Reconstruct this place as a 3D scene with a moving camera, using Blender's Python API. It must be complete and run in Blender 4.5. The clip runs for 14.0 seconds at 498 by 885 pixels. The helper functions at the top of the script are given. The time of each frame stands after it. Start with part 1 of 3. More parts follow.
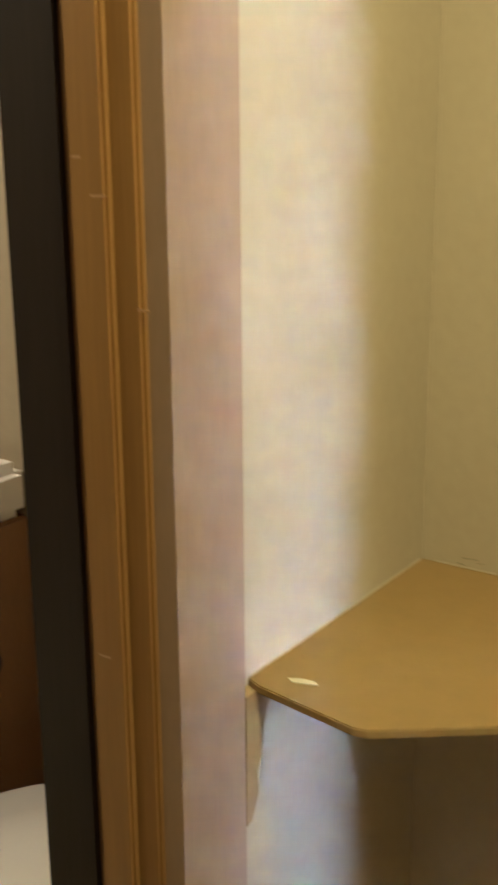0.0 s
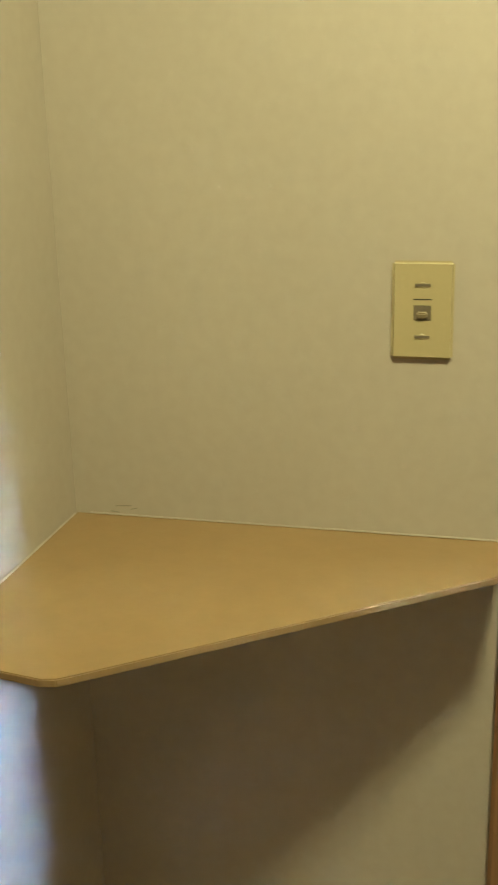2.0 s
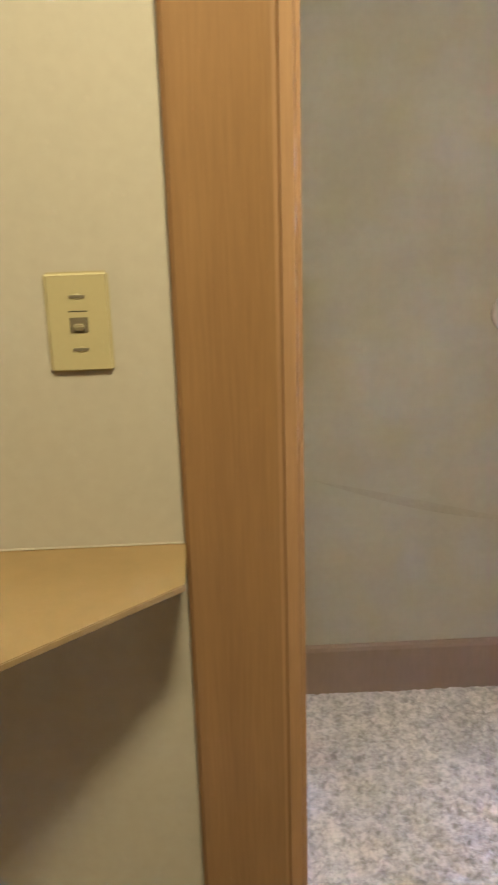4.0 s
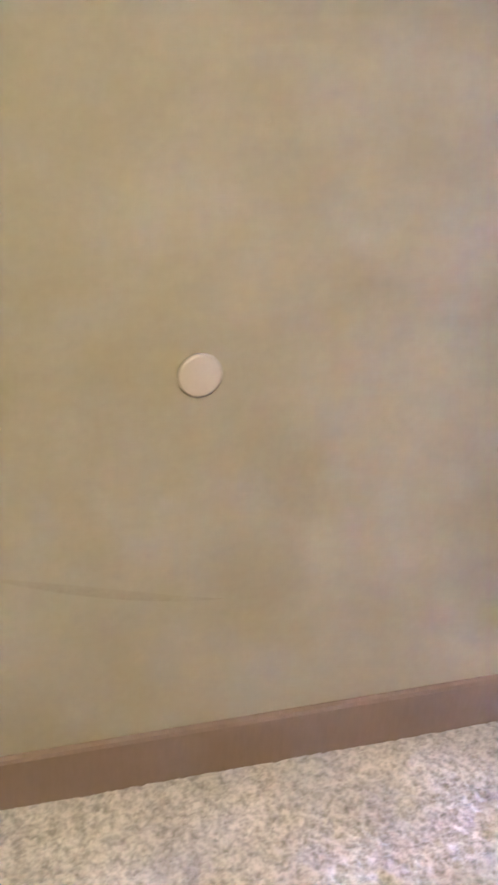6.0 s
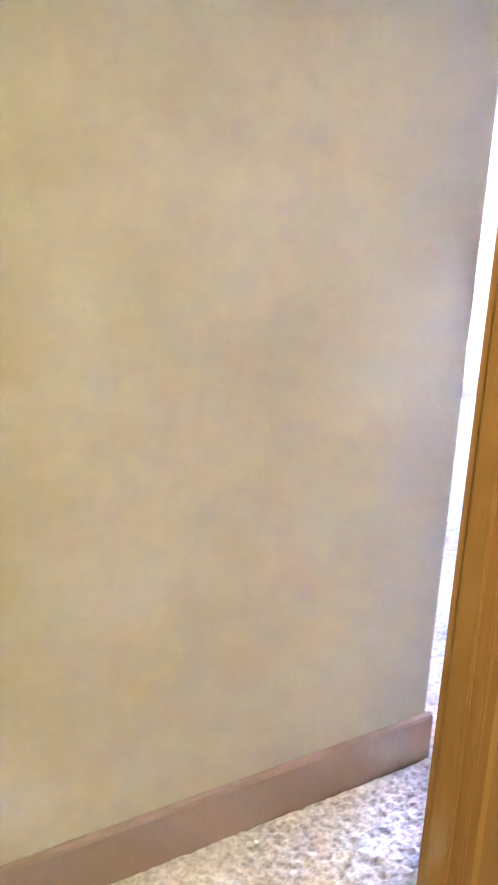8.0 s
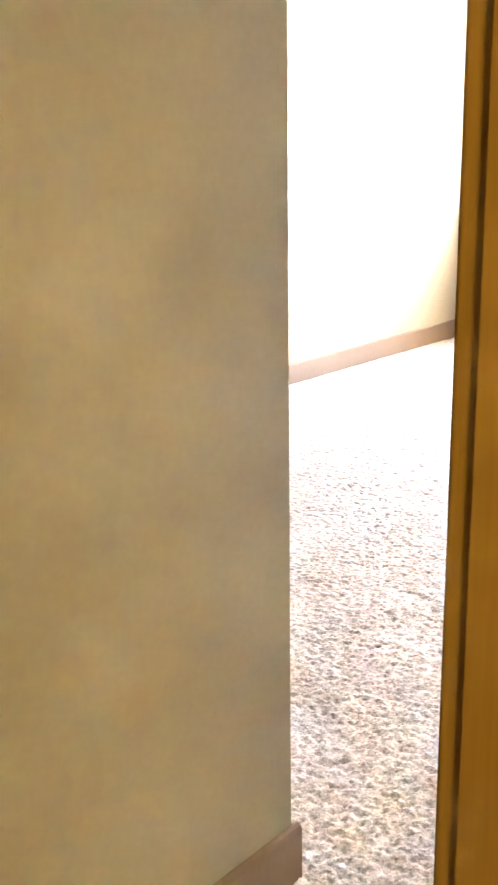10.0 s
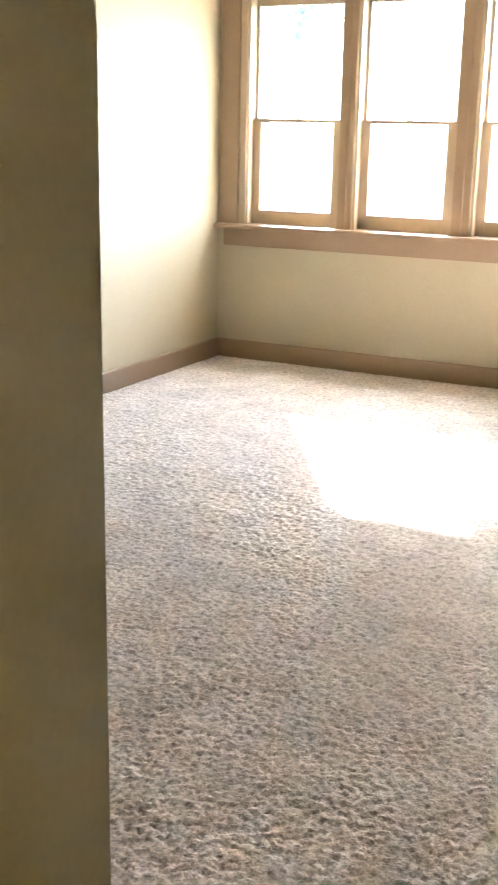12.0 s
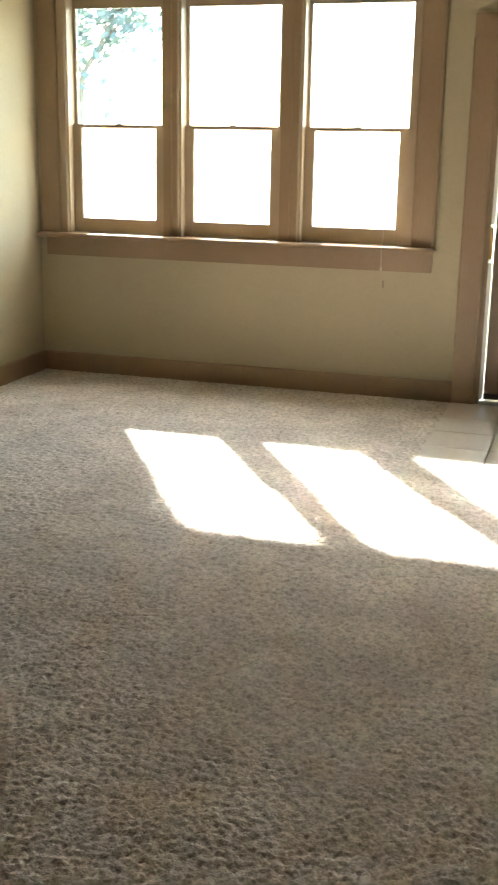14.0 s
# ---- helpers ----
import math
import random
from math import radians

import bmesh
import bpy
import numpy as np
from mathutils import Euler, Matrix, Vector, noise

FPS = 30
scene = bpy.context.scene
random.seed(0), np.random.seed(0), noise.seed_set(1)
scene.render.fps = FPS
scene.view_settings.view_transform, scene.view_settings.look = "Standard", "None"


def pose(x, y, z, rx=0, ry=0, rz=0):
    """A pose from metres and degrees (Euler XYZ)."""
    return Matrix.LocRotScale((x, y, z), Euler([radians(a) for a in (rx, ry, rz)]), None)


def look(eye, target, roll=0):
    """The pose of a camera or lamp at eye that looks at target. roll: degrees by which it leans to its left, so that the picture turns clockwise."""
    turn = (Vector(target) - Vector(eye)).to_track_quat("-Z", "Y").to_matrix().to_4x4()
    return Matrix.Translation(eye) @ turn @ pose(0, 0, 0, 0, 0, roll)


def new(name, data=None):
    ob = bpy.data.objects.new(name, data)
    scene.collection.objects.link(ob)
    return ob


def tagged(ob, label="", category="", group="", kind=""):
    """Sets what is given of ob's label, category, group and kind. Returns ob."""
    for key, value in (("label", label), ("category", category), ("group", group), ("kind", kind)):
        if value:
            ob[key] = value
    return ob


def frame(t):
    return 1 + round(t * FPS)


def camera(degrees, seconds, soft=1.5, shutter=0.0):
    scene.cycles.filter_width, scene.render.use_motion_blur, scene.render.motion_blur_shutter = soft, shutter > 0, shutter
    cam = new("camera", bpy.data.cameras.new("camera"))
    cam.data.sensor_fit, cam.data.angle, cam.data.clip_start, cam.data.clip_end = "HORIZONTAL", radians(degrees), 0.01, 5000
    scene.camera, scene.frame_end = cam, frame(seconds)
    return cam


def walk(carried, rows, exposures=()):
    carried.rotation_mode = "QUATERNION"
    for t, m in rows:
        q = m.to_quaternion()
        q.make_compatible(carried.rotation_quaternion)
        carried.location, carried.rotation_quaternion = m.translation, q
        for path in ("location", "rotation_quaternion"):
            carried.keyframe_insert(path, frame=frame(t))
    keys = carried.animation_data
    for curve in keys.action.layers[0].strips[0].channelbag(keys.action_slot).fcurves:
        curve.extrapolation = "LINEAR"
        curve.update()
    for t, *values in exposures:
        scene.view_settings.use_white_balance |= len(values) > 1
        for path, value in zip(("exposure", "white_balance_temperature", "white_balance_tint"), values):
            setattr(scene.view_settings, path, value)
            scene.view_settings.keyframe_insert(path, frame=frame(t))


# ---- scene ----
# ---- camera and walk ----
cam = camera(25.72, 14.0, soft=2.0, shutter=0.5)


def cam_pose(x, y, z, yaw, pitch, roll):
    """Yaw clockwise from +y, pitch up, roll: right side of the camera lifted, degrees."""
    return pose(x, y, z, 90 + pitch, 0, -yaw) @ pose(0, 0, 0, 0, 0, roll)


PATH = [
    (0, 1.204, 0.575, 1.435, -125.08, -15.64, -0.46),
    (0.5, 1.205, 0.544, 1.405, -118.36, -16.96, -1.08),
    (1, 1.218, 0.565, 1.417, -113.96, -17.29, -2.80),
    (1.5, 1.240, 0.574, 1.445, -109.39, -18.14, -1.81),
    (2, 1.251, 0.557, 1.430, -104.31, -17.66, -1.42),
    (2.2, 1.237, 0.579, 1.431, -103.69, -17.81, -1.72),
    (4.3, 1.135, 0.605, 1.535, -86.24, -22.99, -1.77),
    (4.5, 1.106, 0.625, 1.538, -85.19, -22.94, -1.78),
    (5, 1.046, 0.659, 1.536, -81.32, -22.44, 0.21),
    (5.5, 0.777, 0.678, 1.634, -75.62, -26.66, 2.79),
    (6, 0.731, 0.729, 1.623, -71.44, -25.79, 3.09),
    (6.5, 0.766, 0.783, 1.563, -69.40, -22.85, 2.68),
    (7, 0.733, 0.770, 1.493, -64.15, -20.28, 2.26),
    (7.5, 0.705, 0.762, 1.429, -60.44, -18.25, 2.00),
    (8, 0.673, 0.640, 1.475, -52.94, -15.94, 3.69),
    (8.2, 0.661, 0.609, 1.470, -51.04, -14.85, 3.54),
    (10.3, 0.147, 1.071, 1.462, -39.32, -16.39, -1.16),
    (10.5, 0.116, 1.096, 1.454, -37.95, -16.21, -1.15),
    (11, 0.054, 1.135, 1.461, -33.82, -15.81, -0.20),
    (11.5, -0.066, 1.226, 1.484, -30.07, -15.88, 0.57),
    (12.5, -0.187, 1.308, 1.463, -23.82, -15.45, 1.53),
    (13, -0.237, 1.352, 1.482, -21.48, -15.54, 1.48),
    (13.3, -0.265, 1.381, 1.492, -19.97, -15.56, 1.48),
    (13.5, -0.267, 1.385, 1.491, -19.22, -15.49, 1.49),
    (14, -0.258, 1.375, 1.479, -17.23, -15.28, 1.02),
]
EXPOSURES = [
    (0.0, 7.3, 4450, 31), (1.5, 7.6, 4300, 30), (2.2, 7.6, 3950, 25), (4.3, 7.75, 4050, 39), (5.5, 8.05, 4150, 40), (7.0, 8.4, 4200, 35), (8.2, 8.65, 4350, 28),
    (10.3, 7.7, 5900, 13), (11.0, 7.15, 6050, 10), (12.5, 5.95, 6150, 7), (14.0, 5.0, 6700, 0)]
walk(cam, [(t, cam_pose(*p)) for t, *p in PATH], EXPOSURES)

# ---- world, sun, lamp ----
SUN_WAY = Vector((0.648, -1.0, -0.74)).normalized()
world = bpy.data.worlds.new("world")
scene.world = world
world.use_nodes = True
wn = world.node_tree.nodes
sky = wn.new("ShaderNodeTexSky")
sky.sky_type = "NISHITA"
sky.sun_disc = False
sky.sun_elevation = math.asin(-SUN_WAY.z)
sky.sun_rotation = math.atan2(-SUN_WAY.x, -SUN_WAY.y)
world.node_tree.links.new(sky.outputs[0], wn["Background"].inputs[0])
wn["Background"].inputs[1].default_value = 0.085

sun_data = bpy.data.lights.new("sun", "SUN")
sun_data.energy, sun_data.angle, sun_data.color = 3.6, radians(1.6), (1.0, 0.95, 0.88)
sun = new("sun", sun_data)
sun.matrix_world = look((-8, 20, 12), Vector((-8, 20, 12)) + SUN_WAY)

HALL_LAMP = (0.80, 0.72)
bulb_data = bpy.data.lights.new("bulb_light", "AREA")
bulb_data.shape, bulb_data.size = "DISK", 0.26
bulb_data.energy, bulb_data.color = 0.275, (1.0, 0.735, 0.175)
bulb = new("bulb_light", bulb_data)
bulb.location = (HALL_LAMP[0], HALL_LAMP[1], 2.32)
# unseen lamp, added to lift the bathroom and its door jamb
bath_data = bpy.data.lights.new("bath_fill_light", "POINT")
bath_data.energy, bath_data.shadow_soft_size, bath_data.color = 0.36, 0.06, (1.0, 0.74, 0.28)
bath = new("bath_fill_light", bath_data)
bath.location = (0.75, -0.95, 2.3)

# the sky's light in the window openings; the first window's upper sash is left free for the tree
for wx0, wx1, wz0, wz1 in ((-3.51, -2.87, 0.92, 1.57), (-2.75, -2.12, 0.92, 2.32), (-1.98, -1.34, 0.92, 2.32)):
    day_data = bpy.data.lights.new("window_daylight", "AREA")
    day_data.shape, day_data.size, day_data.size_y = "RECTANGLE", wx1 - wx0, wz1 - wz0
    day_data.energy, day_data.color = 0.18 * (wx1 - wx0) * (wz1 - wz0), (0.74, 0.87, 1.0)
    day = new("window_daylight", day_data)
    day.matrix_world = look(((wx0 + wx1) / 2, 8.06, (wz0 + wz1) / 2), ((wx0 + wx1) / 2, 0.0, (wz0 + wz1) / 2))


# ---- materials ----
def material(name, color, rough=0.6, metal=0.0, vary=0.08, fine=180.0, coarse=3.0, bump=0.0, bump_scale=120.0, stretch=(1, 1, 1), second=None, coat=0.0, lo=0.6, hi=1.4):
    m = bpy.data.materials.new(name)
    m.use_nodes = True
    n, l = m.node_tree.nodes, m.node_tree.links
    b = n["Principled BSDF"]
    b.inputs["Roughness"].default_value, b.inputs["Metallic"].default_value = rough, metal
    b.inputs["Coat Weight"].default_value = coat
    co = n.new("ShaderNodeTexCoord")
    mp = n.new("ShaderNodeMapping")
    mp.inputs["Scale"].default_value = stretch
    geo = n.new("ShaderNodeNewGeometry")
    l.new(geo.outputs["Position"], mp.inputs["Vector"])
    big, small = n.new("ShaderNodeTexNoise"), n.new("ShaderNodeTexNoise")
    big.inputs["Scale"].default_value, small.inputs["Scale"].default_value = coarse, fine
    big.inputs["Detail"].default_value, small.inputs["Detail"].default_value = 5, 4
    for t in (big, small):
        l.new(mp.outputs[0], t.inputs["Vector"])
    add = n.new("ShaderNodeMath")
    add.operation = "ADD"
    l.new(big.outputs[0], add.inputs[0])
    l.new(small.outputs[0], add.inputs[1])
    rng = n.new("ShaderNodeMapRange")
    rng.inputs["From Min"].default_value, rng.inputs["From Max"].default_value = lo, hi
    l.new(add.outputs[0], rng.inputs["Value"])
    mix = n.new("ShaderNodeMix")
    mix.data_type = "RGBA"
    c2 = second or tuple(c * (1 - 2 * vary) for c in color)
    c1 = color if second else tuple(min(1, c * (1 + vary)) for c in color)
    mix.inputs["A"].default_value, mix.inputs["B"].default_value = (*c2, 1), (*c1, 1)
    l.new(rng.outputs[0], mix.inputs["Factor"])
    l.new(mix.outputs["Result"], b.inputs["Base Color"])
    rr = n.new("ShaderNodeMapRange")
    rr.inputs["To Min"].default_value, rr.inputs["To Max"].default_value = max(0, rough - 0.08), min(1, rough + 0.08)
    l.new(big.outputs[0], rr.inputs["Value"])
    l.new(rr.outputs[0], b.inputs["Roughness"])
    if bump:
        bt = n.new("ShaderNodeTexNoise")
        bt.inputs["Scale"].default_value, bt.inputs["Detail"].default_value = bump_scale, 3
        l.new(mp.outputs[0], bt.inputs["Vector"])
        bp = n.new("ShaderNodeBump")
        bp.inputs["Strength"].default_value, bp.inputs["Distance"].default_value = bump, 0.004
        l.new(bt.outputs[0], bp.inputs["Height"])
        l.new(bp.outputs[0], b.inputs["Normal"])
    return m


CREAM = material("cream_wall_paint", (0.36, 0.306, 0.200), 0.62, vary=0.035, fine=60, coarse=1.6, bump=0.05, bump_scale=90)
# Back wall out of view; dark brown chosen to soak up bounced light
DIM_BACK = material("bounce_damping_brown", (0.16, 0.10, 0.06), 0.5, vary=0.12, stretch=(4, 4, 0.2), fine=60, coarse=5)
# Ceiling is never in view; its tone is lowered to weaken bounce
CEIL = material("darkened_ceiling", (0.38, 0.34, 0.27), 0.8, vary=0.03, bump=0.3, bump_scale=70)
TAUPE = material("taupe_trim_paint", (0.236, 0.161, 0.096), 0.45, vary=0.06, fine=90, coarse=2.5, bump=0.1, bump_scale=60, stretch=(1, 1, 0.3))
OAK = material("varnished_wood", (0.225, 0.121, 0.014), 0.46, vary=0.1, fine=70, coarse=9, bump=0.08, bump_scale=60, stretch=(4, 4, 0.16), second=(0.168, 0.086, 0.010), coat=0.05)
WORN_OAK = material("worn_varnished_wood", (0.29, 0.158, 0.030), 0.65, vary=0.1, fine=70, coarse=9, bump=0.1, bump_scale=60, stretch=(4, 4, 0.16), second=(0.22, 0.120, 0.024))
SASH = material("sash_paint", (0.31, 0.235, 0.16), 0.45, vary=0.06, bump=0.1, bump_scale=60)
SHELF = material("shelf_paint", (0.212, 0.136, 0.028), 0.45, vary=0.05, fine=40, coarse=5, bump=0.1, bump_scale=30)
CARPET = material("carpet_pile", (0.69, 0.604, 0.548), 1.0, fine=100, coarse=40, bump=0.8, bump_scale=170, second=(0.33, 0.281, 0.25), lo=0.74, hi=1.18)
CARPET.node_tree.nodes["Principled BSDF"].inputs["Sheen Weight"].default_value = 0.3
CARPET.node_tree.nodes["Principled BSDF"].inputs["Sheen Roughness"].default_value = 0.45


def mottled(m, scale, low, high):
    """Broad lighter and darker patches, as where a pile has been trodden."""
    n, l = m.node_tree.nodes, m.node_tree.links
    b = n["Principled BSDF"]
    was = b.inputs["Base Color"].links[0].from_socket
    geo, tex, rng, mix = n.new("ShaderNodeNewGeometry"), n.new("ShaderNodeTexNoise"), n.new("ShaderNodeMapRange"), n.new("ShaderNodeMix")
    tex.inputs["Scale"].default_value, tex.inputs["Detail"].default_value = scale, 4
    rng.inputs["From Min"].default_value, rng.inputs["From Max"].default_value = 0.32, 0.68
    rng.inputs["To Min"].default_value, rng.inputs["To Max"].default_value = low, high
    mix.data_type, mix.blend_type = "RGBA", "MULTIPLY"
    mix.inputs["Factor"].default_value = 1.0
    l.new(geo.outputs["Position"], tex.inputs["Vector"])
    l.new(tex.outputs[0], rng.inputs["Value"])
    l.new(was, mix.inputs["A"])
    l.new(rng.outputs[0], mix.inputs["B"])
    l.new(mix.outputs["Result"], b.inputs["Base Color"])


mottled(CARPET, 5.0, 0.82, 1.12)
TILE = material("glazed_tile", (0.54, 0.48, 0.43), 0.34, vary=0.05, fine=30, coarse=4)
GROUT = material("grout", (0.22, 0.19, 0.16), 0.9, vary=0.15)
ALMOND = material("almond_plastic", (0.35, 0.285, 0.098), 0.35, vary=0.02)
TOGGLE = material("worn_almond_plastic", (0.22, 0.175, 0.065), 0.4, vary=0.05)
BEZEL = material("brown_plastic", (0.13, 0.10, 0.045), 0.5, vary=0.1)
DARK = material("dark_slot", (0.03, 0.025, 0.02), 0.6, vary=0.1)
STEEL = material("brushed_metal", (0.45, 0.45, 0.44), 0.35, metal=1.0, vary=0.1, stretch=(1, 8, 1))
PALE_METAL = material("pale_metal", (0.62, 0.62, 0.62), 0.3, metal=0.6, vary=0.1)
BRASS = material("aged_brass", (0.45, 0.30, 0.10), 0.4, metal=1.0, vary=0.15)
WHITE = material("white_plastic", (0.52, 0.44, 0.38), 0.4, vary=0.03)
STRIP = material("white_weatherstrip", (0.78, 0.76, 0.74), 0.35, vary=0.05)
PORCELAIN = material("porcelain", (0.82, 0.80, 0.76), 0.08, vary=0.01, coat=0.5)
# Near-black brown with low specular, used only on the door edge strip
NEAR_BLACK = material("near_black_brown", (0.017, 0.012, 0.009), 0.65, vary=0.15, fine=60, coarse=4, stretch=(3, 3, 0.2))
NEAR_BLACK.node_tree.nodes["Principled BSDF"].inputs["Specular IOR Level"].default_value = 0.2
FRONT_DOOR = material("brown_door_paint", (0.15, 0.092, 0.05), 0.45, vary=0.08, stretch=(3, 3, 0.3))
VANITY = material("vanity_wood", (0.30, 0.16, 0.05), 0.4, vary=0.12, stretch=(4, 4, 0.3))
CAULK = material("caulk", (0.42, 0.355, 0.235), 0.5, vary=0.05)
CHIP = material("bare_plaster_chip", (0.50, 0.45, 0.35), 0.7, vary=0.05)
SCUFF = material("scuffed_paint", (0.338, 0.287, 0.188), 0.7, vary=0.08, fine=90, coarse=9)
CRACK = material("cracked_paint", (0.21, 0.175, 0.105), 0.8, vary=0.1)
SCRATCH = material("scratched_varnish", (0.32, 0.20, 0.075), 0.5, vary=0.08)
VINYL = material("vinyl_floor", (0.33, 0.27, 0.20), 0.4, vary=0.1)
GRASS = material("grass_ground", (0.095, 0.115, 0.055), 0.9, vary=0.25, fine=4, coarse=0.3)
# grey lowered so slab and street throw less light in through the windows
CONCRETE = material("concrete", (0.15, 0.14, 0.125), 0.85, vary=0.08, fine=20, coarse=1)
SIDING = material("siding_paint", (0.62, 0.60, 0.55), 0.6, vary=0.05)
BARK = material("bark", (0.26, 0.22, 0.18), 0.9, vary=0.25, fine=20, coarse=4, bump=0.6, bump_scale=20)
LEAF = material("leaves", (0.19, 0.235, 0.225), 0.6, vary=0.25, fine=3, coarse=0.8)


def glass_material():
    m = bpy.data.materials.new("window_glass")
    m.use_nodes = True
    b = m.node_tree.nodes["Principled BSDF"]
    b.inputs["Base Color"].default_value = (0.97, 0.99, 0.98, 1)
    b.inputs["Roughness"].default_value = 0.02
    b.inputs["Transmission Weight"].default_value = 1.0
    b.inputs["IOR"].default_value = 1.02
    return m


GLASS = glass_material()


# ---- mesh helpers ----
def mesh_of(name, bm, mat, smooth=False):
    me = bpy.data.meshes.new(name)
    bm.normal_update()
    bm.to_mesh(me)
    bm.free()
    me.materials.append(mat)
    if smooth:
        me.polygons.foreach_set("use_smooth", [True] * len(me.polygons))
    return me


def part(name, bm, mat, parent, label="", smooth=False):
    ob = new(name, mesh_of(name, bm, mat, smooth))
    ob.parent = parent
    return tagged(ob, label)


def add_box(bm, lo, hi, bevel=0.0, seg=2):
    ge = bmesh.ops.create_cube(bm, size=1)
    c = [(a + b) / 2 for a, b in zip(lo, hi)]
    s = [b - a for a, b in zip(lo, hi)]
    bmesh.ops.transform(bm, matrix=Matrix.Translation(c) @ Matrix.Diagonal((*s, 1)), verts=ge["verts"])
    if bevel:
        es = list({e for v in ge["verts"] for e in v.link_edges})
        bmesh.ops.bevel(bm, geom=es, offset=bevel, segments=seg, affect="EDGES", clamp_overlap=True)
    return bm


def box(lo, hi, bevel=0.0, seg=2):
    return add_box(bmesh.new(), lo, hi, bevel, seg)


def prism(outline, z0, z1, bevel=0.0):
    """An upright prism over a plan outline."""
    bm = bmesh.new()
    f = bm.faces.new([bm.verts.new((x, y, z0)) for x, y in outline])
    r = bmesh.ops.extrude_face_region(bm, geom=[f])
    bmesh.ops.translate(bm, vec=(0, 0, z1 - z0), verts=[v for v in r["geom"] if isinstance(v, bmesh.types.BMVert)])
    bmesh.ops.recalc_face_normals(bm, faces=bm.faces)
    if bevel:
        bmesh.ops.bevel(bm, geom=list(bm.edges), offset=bevel, segments=2, affect="EDGES", clamp_overlap=True)
    return bm


def sweep(profile, a, b, up=(0, 0, 1)):
    """A moulding: the profile's (out, up) points run from a to b; out is to the left of the way a to b."""
    a, b, up = Vector(a), Vector(b), Vector(up)
    out = up.cross(b - a).normalized()
    bm = bmesh.new()
    rings = [[bm.verts.new(p + out * u + up * v) for u, v in profile] for p in (a, b)]
    k = len(profile)
    for i in range(k):
        bm.faces.new((rings[0][i], rings[0][(i + 1) % k], rings[1][(i + 1) % k], rings[1][i]))
    bm.faces.new(rings[0][::-1])
    bm.faces.new(rings[1])
    bmesh.ops.recalc_face_normals(bm, faces=bm.faces)
    return bm


def lathe(profile, steps=24):
    """A body of revolution about z from (radius, height) points."""
    bm = bmesh.new()
    rings = []
    for r, z in profile:
        rings.append([bm.verts.new((r * math.cos(2 * math.pi * i / steps), r * math.sin(2 * math.pi * i / steps), z)) for i in range(steps)])
    for a, b in zip(rings, rings[1:]):
        for i in range(steps):
            bm.faces.new((a[i], a[(i + 1) % steps], b[(i + 1) % steps], b[i]))
    bm.faces.new(rings[0][::-1])
    bm.faces.new(rings[-1])
    bmesh.ops.recalc_face_normals(bm, faces=bm.faces)
    return bm


def turned(bm, m):
    bmesh.ops.transform(bm, matrix=m, verts=bm.verts)
    return bm


def empty(name, at=(0, 0, 0), **tags):
    ob = new(name)
    ob.location = at
    return tagged(ob, **tags)


def structure(name, bm, mat, label, category):
    return tagged(new(name, mesh_of(name, bm, mat)), label, category, kind="structure")


# ---- plan ----
HB = 0.134                      # baseboard height
CEIL_Z = 2.62
WALL = 0.12
HW = 0.060                      # hall partition
XB, YE = -0.965, 2.476          # hallway wall and where it ends
XL, YW = -3.724, 7.877           # living room's side wall and window wall
XE = 3.0                       # living room's other side wall
DOOR_Y0, DOOR_Y1 = 0.672, 1.480 # doorway in the hall wall, clear opening
DOOR_H = 2.05
BX0, BX1 = 0.537, 1.30          # bathroom doorway
HX = 2.3                        # hall's far wall

# walls
bm = box((-HW, -0.12, 0), (0, DOOR_Y0 - 0.02, CEIL_Z))
add_box(bm, (-HW, DOOR_Y1 + 0.02, 0), (0, YE - WALL, CEIL_Z))
add_box(bm, (-HW, DOOR_Y0 - 0.02, DOOR_H + 0.02), (0, DOOR_Y1 + 0.02, CEIL_Z))
structure("wall_hall", bm, CREAM, "cream painted plaster wall with a doorway to the hallway", "wall")

bm = box((0, -WALL, 0), (BX0 - 0.02, 0, CEIL_Z))
add_box(bm, (BX1 + 0.02, -WALL, 0), (HX, 0, CEIL_Z))
add_box(bm, (BX0 - 0.02, -WALL, DOOR_H + 0.02), (BX1 + 0.02, 0, CEIL_Z))
structure("wall_bathroom", bm, CREAM, "cream painted end wall with the bathroom doorway", "wall")

wall_b = structure("wall_hallway", box((XB - WALL, -1.48, 0), (XB, YE, CEIL_Z), 0.004, 1), CREAM, "cream painted hallway wall ending at an outer corner", "wall")
# unseen wall, kept dark so the living room's shade stays deep
structure("wall_living_south", box((XL - WALL, YE - WALL, 0), (XB - WALL, YE, CEIL_Z)), DIM_BACK, "unseen living room back wall, dark brown to cut bounced light", "wall")
structure("wall_living_west", box((XL - WALL, YE, 0), (XL, YW, CEIL_Z)), CREAM, "cream painted living room side wall lit by windows", "wall")
structure("wall_living_east", box((XE, YE, 0), (XE + WALL, YW, CEIL_Z)), CREAM, "cream painted living room side wall", "wall")
structure("wall_hall_north", box((-HW, YE - WALL, 0), (XE + WALL, YE, CEIL_Z)), CREAM, "cream painted wall between hall and living room", "wall")
structure("wall_hall_east", box((HX, -2.2, 0), (HX + WALL, YE - WALL, CEIL_Z)), CREAM, "cream painted hall side wall", "wall")
structure("wall_hallway_end", box((XB - WALL, -1.72, 0), (-HW, -1.48, CEIL_Z)), CREAM, "cream painted wall at the hallway's end", "wall")
structure("wall_bathroom_west", box((-HW, -2.2, 0), (0, -0.12, CEIL_Z)), CREAM, "cream painted bathroom side wall", "wall")
structure("wall_bathroom_south", box((0, -2.2, 0), (HX, -2.08, CEIL_Z)), CREAM, "cream painted bathroom back wall", "wall")

